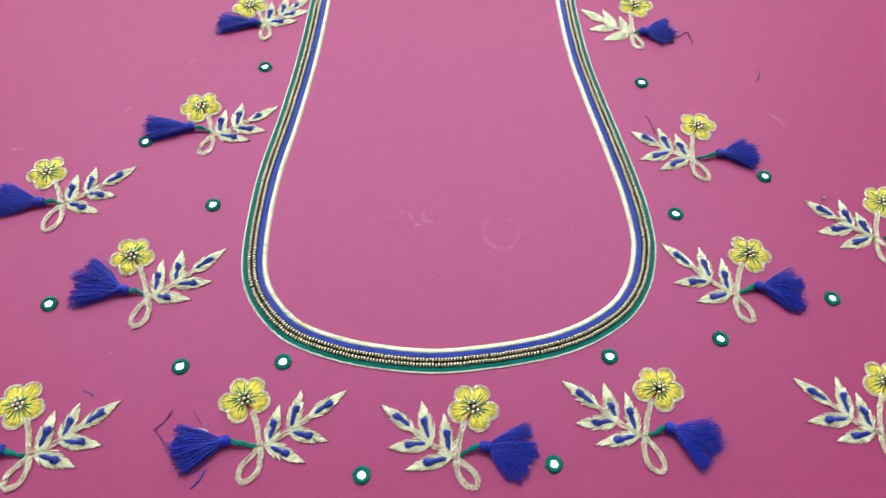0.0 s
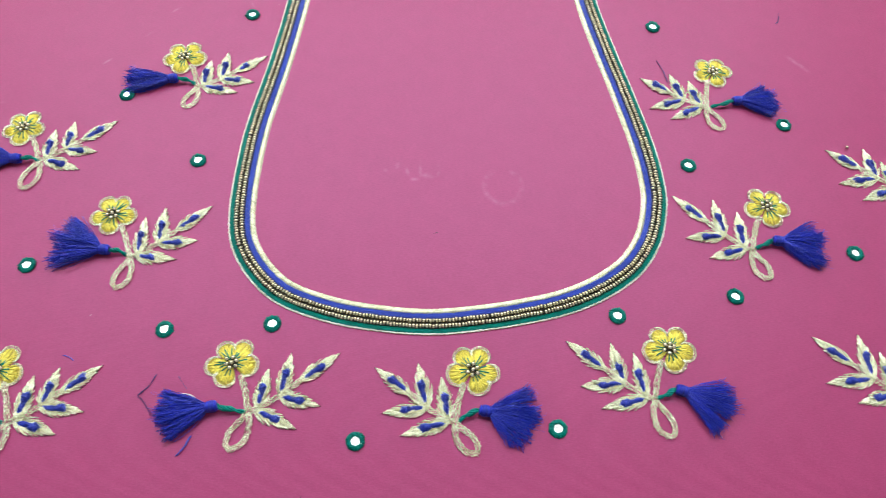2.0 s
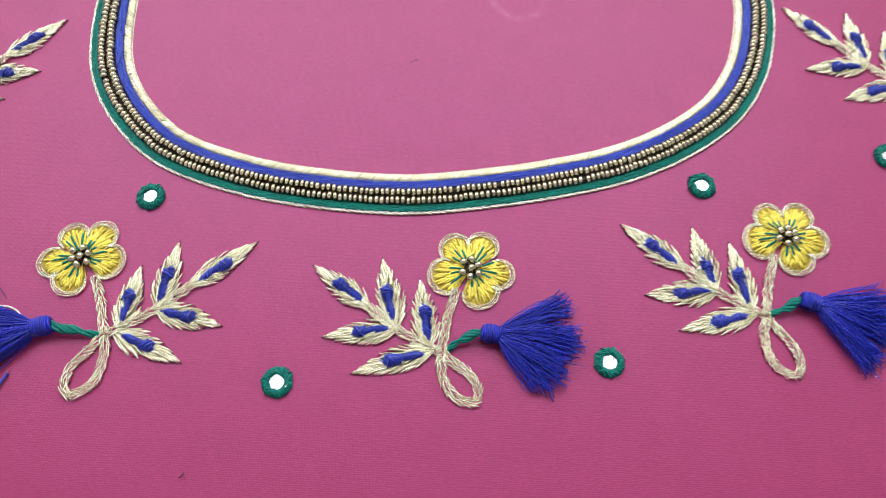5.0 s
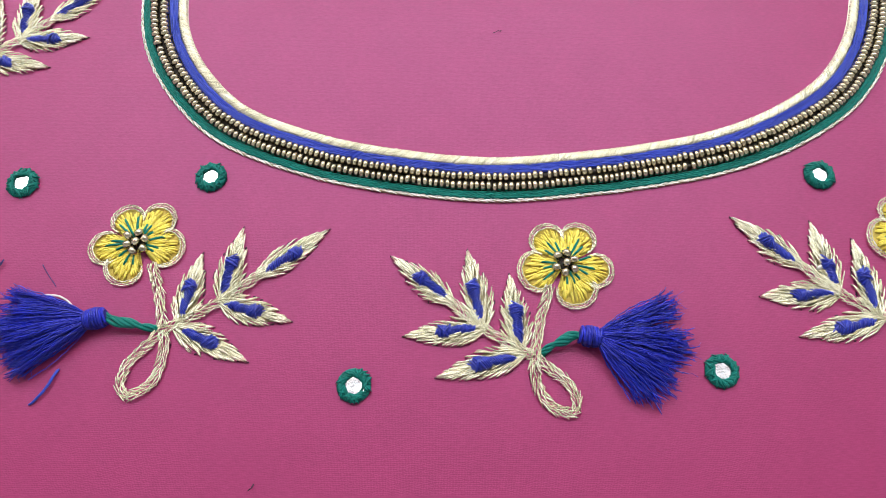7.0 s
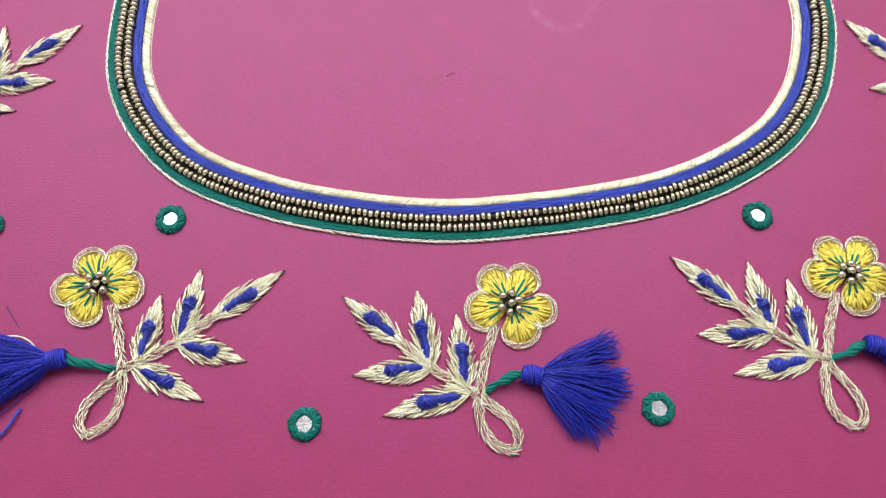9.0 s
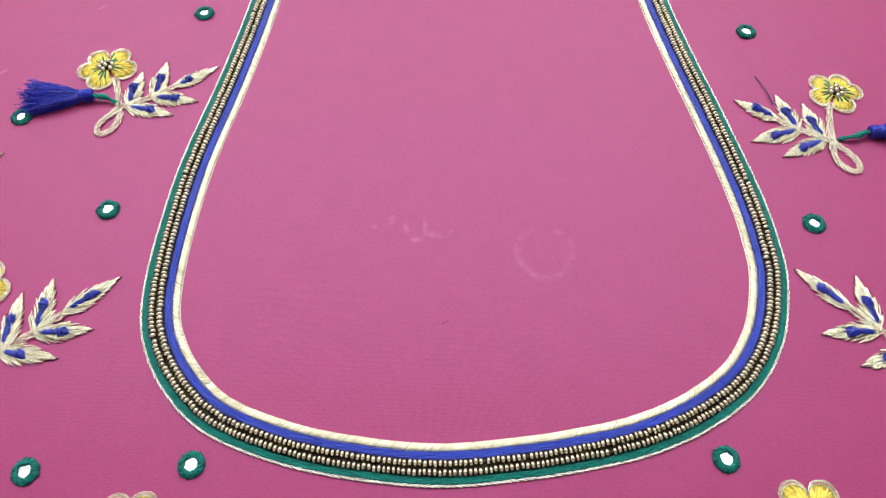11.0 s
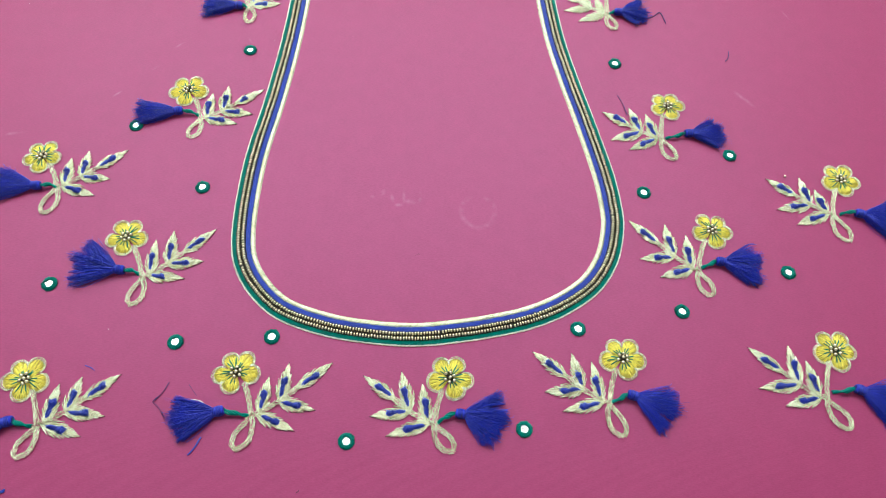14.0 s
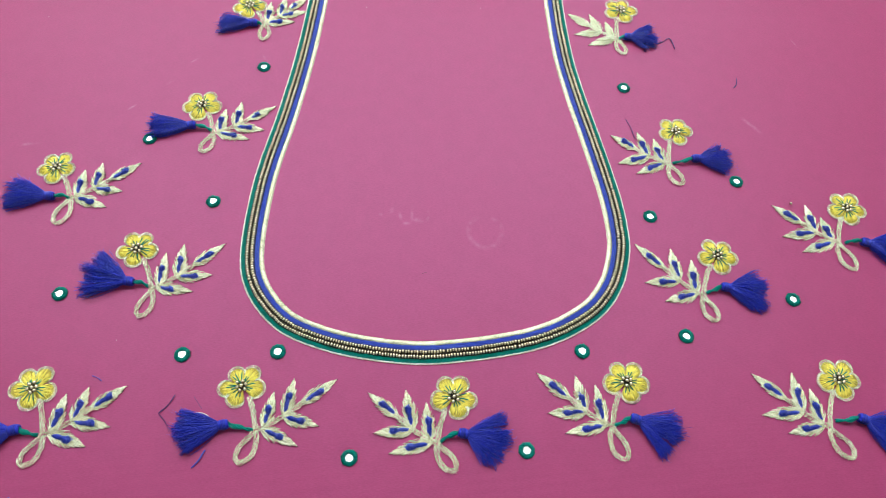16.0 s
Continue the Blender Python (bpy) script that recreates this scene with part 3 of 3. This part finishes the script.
# ---- tassels ----
def tassel(x, y, cord, angle, low, high, length, seed, rise=4.2, note="", count=460):
    """A blue silk tassel that lies on the cloth. cord is where its green cord leaves the cloth, low and high the edges of its fan in degrees."""
    rng = np.random.default_rng(seed)
    length = length * 0.95
    t = thing("tassel", x, y, note or "blue silk thread tassel on a green thread cord", "tassel", "tassels round the neckline")
    u = np.array([math.cos(radians(angle)), math.sin(radians(angle)), 0.0])
    w = np.array([-u[1], u[0], 0.0])
    up = np.array([0, 0, 1.0])
    mid = np.array([0, 0, 2.3])
    prof = ((-2.7, 0.8), (-2.4, 1.6), (-1.4, 2.15), (0, 2.3), (1.4, 2.1), (2.4, 1.9), (2.8, 1.6))
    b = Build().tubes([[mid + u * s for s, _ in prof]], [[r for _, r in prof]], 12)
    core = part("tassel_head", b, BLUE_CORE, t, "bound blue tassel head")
    b = Build()
    for s in np.linspace(-2.2, 2.1, 9):
        r = np.interp(s, [p[0] for p in prof], [p[1] for p in prof]) + 0.08
        a = np.linspace(0, 2 * math.pi, 15)
        skew = rng.uniform(-0.35, 0.35)
        ring = [mid + u * (s + skew * math.cos(k)) + w * r * math.cos(k) + up * r * math.sin(k) for k in a]
        b.tubes([ring], [np.full(15, 0.33)], 5)
    part("binding", b, TASSEL, core, "blue binding thread")
    lo, hi = radians(low), radians(high)
    n = count
    clumps = np.sort(rng.uniform(0.02, 0.98, 16))
    which = rng.integers(0, 16, n)
    bunched = rng.random(n) < 0.8
    f = np.clip(np.where(bunched, clumps[which] + rng.normal(0, 0.02, n), rng.beta(1.2, 1.2, n)), 0, 1)
    reach = 1 + 0.05 * np.sin(f * 17 + rng.uniform(0, 6)) + 0.04 * np.sin(f * 43 + rng.uniform(0, 6))
    v = rng.uniform(-1, 1, n) * np.sqrt(1 - (2 * f - 1) ** 2 * 0.7)
    ang = lo + (hi - lo) * f + rng.normal(0, 0.035, n)
    far = length * reach * (1.03 - 0.16 * rng.random(n) ** 1.8) * (1 - 0.06 * np.abs(2 * f - 1))
    far = far * np.where(bunched, rng.uniform(0.9, 1.08, 16)[which], 0.95)
    stray = rng.random(n) < 0.03
    far[stray] *= rng.uniform(1.0, 1.09, stray.sum())
    ang[stray] += rng.normal(0, 0.08, stray.sum())
    s0 = mid + u * 2.0 + w[None] * ((2 * f - 1) * 1.6)[:, None] + up * (v * 1.6)[:, None]
    d = np.stack([np.cos(ang), np.sin(ang), np.zeros(n)], 1)
    height = np.clip(2.6 + v * rise * 0.55, 0.35, None) * rng.uniform(0.7, 1.1, n)
    e = d * far[:, None] + up * np.clip(height * 0.8, 0.3, None)[:, None]
    m = 18
    ts = np.linspace(0, 1, m)
    across = np.cross(d, up)
    bend = rng.normal(0, 0.6, (n, 1, 1)) * across[:, None, :] + rng.normal(0, 0.3, (n, 1, 1)) * up
    arch = (np.clip(v, -0.3, 1) * rise * 0.28)[:, None, None] * up
    path = s0[:, None] * (1 - ts)[None, :, None] + e[:, None] * ts[None, :, None] + (bend + arch) * (4 * ts * (1 - ts))[None, :, None]
    # the crimp of the unwound ply, and ends that curl
    turn = rng.uniform(0, 6.3, (n, 1)) + ts[None] * rng.uniform(28, 42, (n, 1))
    crimp = rng.uniform(0.06, 0.2, (n, 1)) * np.clip(ts * 3, 0, 1)[None]
    path += (crimp * np.cos(turn))[..., None] * across[:, None, :] + (crimp * np.sin(turn))[..., None] * up
    path += np.cumsum(rng.normal(0, 0.07, (n, m, 3)), axis=1) * ts[None, :, None]
    curl = np.clip((ts - 0.8) / 0.2, 0, 1) ** 1.5
    path += rng.normal(0, 0.75, (n, 1, 3)) * curl[None, :, None]
    path[..., 2] = np.maximum(path[..., 2], 0.25)
    thick = np.ones(m)
    thick[-1] = 0.6
    b = Build().tubes(path, rng.uniform(0.09, 0.165, (n, 1)) * thick[None], 4)
    k = rng.integers(0, n, 130)
    tip = path[k, -1] + (d[k] * rng.uniform(-3.5, 0.8, (130, 1)) + rng.normal(0, 0.5, (130, 3)))
    out = tip + d[k] * rng.uniform(0.2, 1.6, (130, 1)) + rng.normal(0, 0.9, (130, 3))
    hair = np.stack([tip, (tip + out) / 2 + rng.normal(0, 0.25, (130, 3)), out], 1)
    hair[..., 2] = np.maximum(hair[..., 2], 0.2)
    b.tubes(hair, np.full((130, 3), 0.05), 3)
    skirt = part("skirt", b, TASSEL, t, "fanned blue silk threads", "stuff")
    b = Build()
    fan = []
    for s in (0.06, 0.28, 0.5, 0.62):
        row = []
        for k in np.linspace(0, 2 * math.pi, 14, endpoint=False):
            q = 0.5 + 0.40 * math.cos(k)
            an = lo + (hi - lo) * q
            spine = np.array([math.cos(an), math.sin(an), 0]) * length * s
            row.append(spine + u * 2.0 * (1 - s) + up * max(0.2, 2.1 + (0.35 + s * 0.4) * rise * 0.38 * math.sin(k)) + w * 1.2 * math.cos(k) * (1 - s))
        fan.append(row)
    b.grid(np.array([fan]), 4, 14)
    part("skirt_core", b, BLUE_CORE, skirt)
    c = np.array([cord[0], cord[1], 0.1])
    h = mid - u * 2.3
    k = np.linspace(0, 1, 22)
    line = c * (1 - k)[:, None] + h * k[:, None] + up * (0.9 * np.sin(math.pi * k))[:, None]
    side = np.cross(h - c, up)
    side /= np.linalg.norm(side)
    bow = side * rng.uniform(-0.9, 0.9)
    for lane in np.linspace(-1, 1, 5):
        turn = 10 * k + lane * 2.5 + rng.uniform(-0.4, 0.4)
        sway = lane * (0.2 + 0.55 * k ** 0.8) + 0.42 * np.sin(turn)
        swell = 0.3 * (1 - lane * lane) + 0.42 * np.cos(turn)
        strand = line + bow * np.sin(math.pi * k)[:, None] + side * sway[:, None] + up * swell[:, None]
        part("cord_strand", Build().tubes([strand], [0.28 + 0.22 * np.sin(math.pi * np.clip(k * 0.7 + 0.1, 0, 1))], 6), GREEN, t, "twisted green thread of the cord")


# ---- stitched mirrors ----
def stitched_mirror(x, y, seed, label="small round mirror framed in green thread"):
    rng = np.random.default_rng(seed)
    m = thing("stitched_mirror", x, y, label, "mirror", "mirrors between the flowers")
    n = 18
    a = np.linspace(0, 2 * math.pi, n, endpoint=False)
    wob = 1 + rng.normal(0, 0.03, n)
    disc = np.array([[[(r * wob[i] * math.cos(a[i]), r * wob[i] * math.sin(a[i]), z) for i in range(n)] for r, z in ((2.9, 0.05), (2.9, 0.6), (2.75, 0.7), (2.6, 0.7), (2.4, 0.7), (0.1, 0.7))]])
    ob = part("mirror_disc", Build().grid(disc, 6, n), MIRROR, m, "silvered mirror disc")
    ob.rotation_euler = (rng.normal(0, 0.01), rng.normal(0, 0.01), 0)
    b = Build()
    for layer in range(2):
        k = 40
        th = np.linspace(0, 2 * math.pi, k, endpoint=False) + rng.normal(0, 0.05, k)
        sw = rng.uniform(0.4, 1.25, k) * rng.choice((1, 1, -0.5), k)
        r0 = rng.uniform(1.9, 2.3, k)
        r1 = rng.uniform(3.5, 4.4, k) - 0.5 * layer
        b.stitches(np.stack([np.cos(th) * r0, np.sin(th) * r0], 1), np.stack([np.cos(th + sw) * r1, np.sin(th + sw) * r1], 1), rng.uniform(0.2, 0.31, k), 0.55, 0.62 + 0.12 * layer)
    th = np.linspace(0, 2 * math.pi, 25)
    b.tubes([np.stack([3.15 * np.cos(th), 3.15 * np.sin(th), np.full(25, 0.35)], 1)], [np.full(25, 0.85)], 6, 0.6)
    part("thread_ring", b, GREEN, m, "green buttonhole stitched ring")


def loose_thread(points, seed, radius=0.16, mat=None, label="loose snipped blue thread lying on the cloth"):
    rng = np.random.default_rng(seed)
    p = np.array(points, float)
    o = p.mean(0)
    t = thing("loose_thread", o[0], o[1], label, "thread")
    l = smooth_line(p - o, 0.8)
    z = 0.3 + 0.5 * np.abs(np.sin(np.linspace(0, 3, len(l)) + rng.uniform(0, 3)))
    b = Build()
    for k in (-1, 1):
        j = np.cumsum(rng.normal(0, 0.05, (len(l), 2)), axis=0)
        b.tubes([np.concatenate([l + j + k * 0.1, z[:, None]], 1)], [np.full(len(l), radius)], 5)
    part("strand", b, mat or NAVY, t)


# ---- the things, in their places (millimetres) ----
flower_motif(2.3, -46.8, -1, (8.5, 22.7), (8.9, -12.6), ((-33.2, 24.7), (-15.0, 26.0), (-5.1, 19.7), (-29.9, 5.2), (-22.3, -4.4)), 1)
flower_motif(-84.5, -39.8, 1, (-8.7, 21.7), (-7.3, -15.4), ((37.0, 24.8), (16.4, 25.2), (7.1, 18.4), (29.3, 2.0), (19.8, -7.4)), 2)
flower_motif(-128.0, 136.4, 1, (-9.3, 21.2), (-5.4, -13.2), ((34.5, 21.0), (14.1, 23.8), (5.3, 18.4), (28.8, 3.3), (20.6, -3.5)), 3, (0.55, 1, 1, 1, 1))
flower_motif(-200.6, 90.6, 1, (-11.9, 20.5), (-5.0, -16.5), ((34.1, 23.8), (13.1, 23.5), (4.3, 18.7), (26.9, 5.1), (20.0, -5.4)), 4, petals=10.9)
flower_motif(-146.2, 34.4, 1, (-11.6, 23.8), (-4.5, -15.4), ((34.3, 27.2), (12.8, 26.8), (4.0, 21.5), (29.5, 8.7), (20.6, -0.9)), 5, (1, 1, 1, 1, 0.7))
flower_motif(-183.4, -41.5, 1, (-9.9, 22.8), (-7.3, -14.2), ((33.9, 23.5), (16.4, 22.8), (6.3, 19.5), (29.6, 3.9), (20.0, -5.3)), 6)
flower_motif(142.3, 117.5, -1, (7.9, 24.1), (6.0, -14.4), ((-31.7, 20.5), (-15.7, 22.9), (-6.3, 18.3), (-29.5, 0.5), (-19.7, -6.7)), 7, petals=10.8)
flower_motif(146.6, 31.3, -1, (12.3, 24.2), (5.1, -14.8), ((-32.1, 31.1), (-13.1, 28.3), (-2.6, 21.3), (-29.6, 8.0), (-20.3, -3.0)), 8)
flower_motif(88.0, -39.2, -1, (9.9, 22.8), (5.3, -16.0), ((-34.5, 27.1), (-15.4, 25.6), (-5.9, 20.8), (-30.3, 6.9), (-22.5, -2.9)), 9, (1, 0.7, 1, 1, 1))
flower_motif(230.7, 64.4, -1, (10.8, 22.8), (5.2, -17.1), ((-31.9, 24.2), (-12.9, 24.5), (-6.0, 16.3), (-30.5, 4.1), (-21.4, -5.7)), 10)
flower_motif(196.5, -40.2, -1, (11.0, 24.6), (8.5, -14.9), ((-32.6, 27.3), (-12.3, 27.7), (-5.0, 19.3), (-31.8, 6.5), (-20.5, -2.6)), 11)
flower_motif(-107.7, 226.4, 1, (-10.1, 15.7), (1.1, -14.4), ((27.2, 24.6), (12.9, 24.7), (3.3, 19.2), (27.0, 11.4), (19.6, 2.0)), 12, (0.5, 0.8, 0.8, 0.8, 0.9))
flower_motif(125.0, 217.7, -1, (5.0, 26.0), (3.1, -12.9), ((-30.5, 21.9), (-16.4, 21.8), (-6.4, 15.2), (-27.8, 3.9), (-19.5, -5.4)), 13, (0, 0, 0, 0, 0), note="embroidered yellow flower with plain gold leaves, no blue")
tassel(15.1, -42.4, (-11.2, -3.7), -7, -56, 29, 22.7, 31)
tassel(-99.6, -37.5, (14.0, -1.9), -170, -198, -137, 24.2, 32)
tassel(-140.9, 141.3, (11.9, -2.4), -175, -197, -155, 24.8, 33)
tassel(-211.1, 90.9, (10.5, -0.3), 176, 147, 199, 25.8, 34)
tassel(-157.9, 38.3, (9.7, -1.9), 171, 135, 202, 27, 35)
tassel(158.9, 120.6, (-14.1, -2.2), 0, -33, 36, 21.8, 36)
tassel(159.3, 35.7, (-10.5, -2.7), -9, -50, 29, 23.1, 37)
tassel(99.6, -35.9, (-10.5, -2.7), -20, -64, 15, 23.4, 38)
tassel(245.3, 63.9, (-10.6, 0.6), -18, -59, 22, 25.5, 39)
tassel(213.7, -36.5, (-13.4, -0.2), -21, -64, 18, 23.9, 40)
tassel(-196.4, -39.4, (10.6, -1.8), -167, -199, -133, 25.2, 41)
tassel(-113.4, 225.2, (4.7, 0.1), 178, 158, 200, 22.7, 42)
tassel(131.5, 218.3, (-5.7, -0.1), -5, -42, 35, 19.5, 43)
stitched_mirror(-103.6, 189.2, 61)
stitched_mirror(123.3, 176.2, 62)
stitched_mirror(-164.2, 132.3, 63, "small round green-framed mirror half under a tassel")
stitched_mirror(180.7, 105.6, 64)
stitched_mirror(-121.5, 89.2, 65)
stitched_mirror(125.5, 81.1, 66)
stitched_mirror(-192.7, 32.0, 67)
stitched_mirror(195.6, 29.2, 68)
stitched_mirror(-124.9, -1.5, 69)
stitched_mirror(-77.5, 0.0, 70)
stitched_mirror(77.5, 0.0, 71)
stitched_mirror(133.4, 8.2, 72)
stitched_mirror(-39.3, -53.1, 73)
stitched_mirror(45.2, -50.3, 74)
loose_thread([(-125.0, -22.3), (-127.5, -27), (-131.6, -31.6)], 1)
loose_thread([(-131.6, -31.6), (-128, -35), (-124.8, -40.4)], 2, 0.1)
loose_thread([(-107.0, -49), (-109.5, -54), (-112.7, -57.5)], 3, 0.24, BLUE)
loose_thread([(121.1, 151), (122.8, 145.5), (124.5, 136)], 4, 0.12)
loose_thread([(150.0, 214), (155.0, 216), (160.0, 219), (162.3, 210)], 5, 0.16)
loose_thread([(197.9, 185.4), (196.5, 180), (193.5, 176.8)], 6, 0.14)
loose_thread([(-166.5, -12.5), (-164, -13.2), (-161.3, -15.0)], 7, 0.18, BLUE, "short blue thread scrap on the cloth")
loose_thread([(-202, -75.5), (-197, -72.3), (-191.3, -69.9)], 8, 0.45, BLUE, "loose blue thread bundle lying on the cloth")
loose_thread([(-4.5, 44.2), (-2.9, 44.9), (-1.8, 44.4)], 9, 0.07, DARK, "dark thread speck caught on the cloth")
loose_thread([(-61.2, -75.5), (-60.4, -75), (-60.2, -74.0)], 10, 0.12, DARK, "dark thread speck caught on the cloth")
loose_thread([(-115.5, -23.5), (-113.5, -26), (-111.0, -29.4)], 11, 0.09)
loose_thread([(-113.5, -31.2), (-109, -31.9), (-105.5, -35.0)], 12, 0.16, WHITE, "white thread end beside a blue tassel")
loose_thread([(72.2, -25.6), (73, -25.0), (73.9, -24.6)], 13, 0.5, WHITE, "tiny white thread knot beside a gold leaf")


def stray_bead(x, y):
    b = thing("stray_bead", x, y, "single small brass bead sewn on the cloth", "bead")
    part("bead_body", bead_mesh("stray_bead", 0.95, 0.7), BEAD, b).location = (0, 0, 0.95 * MM)


stray_bead(209.5, 90.2)
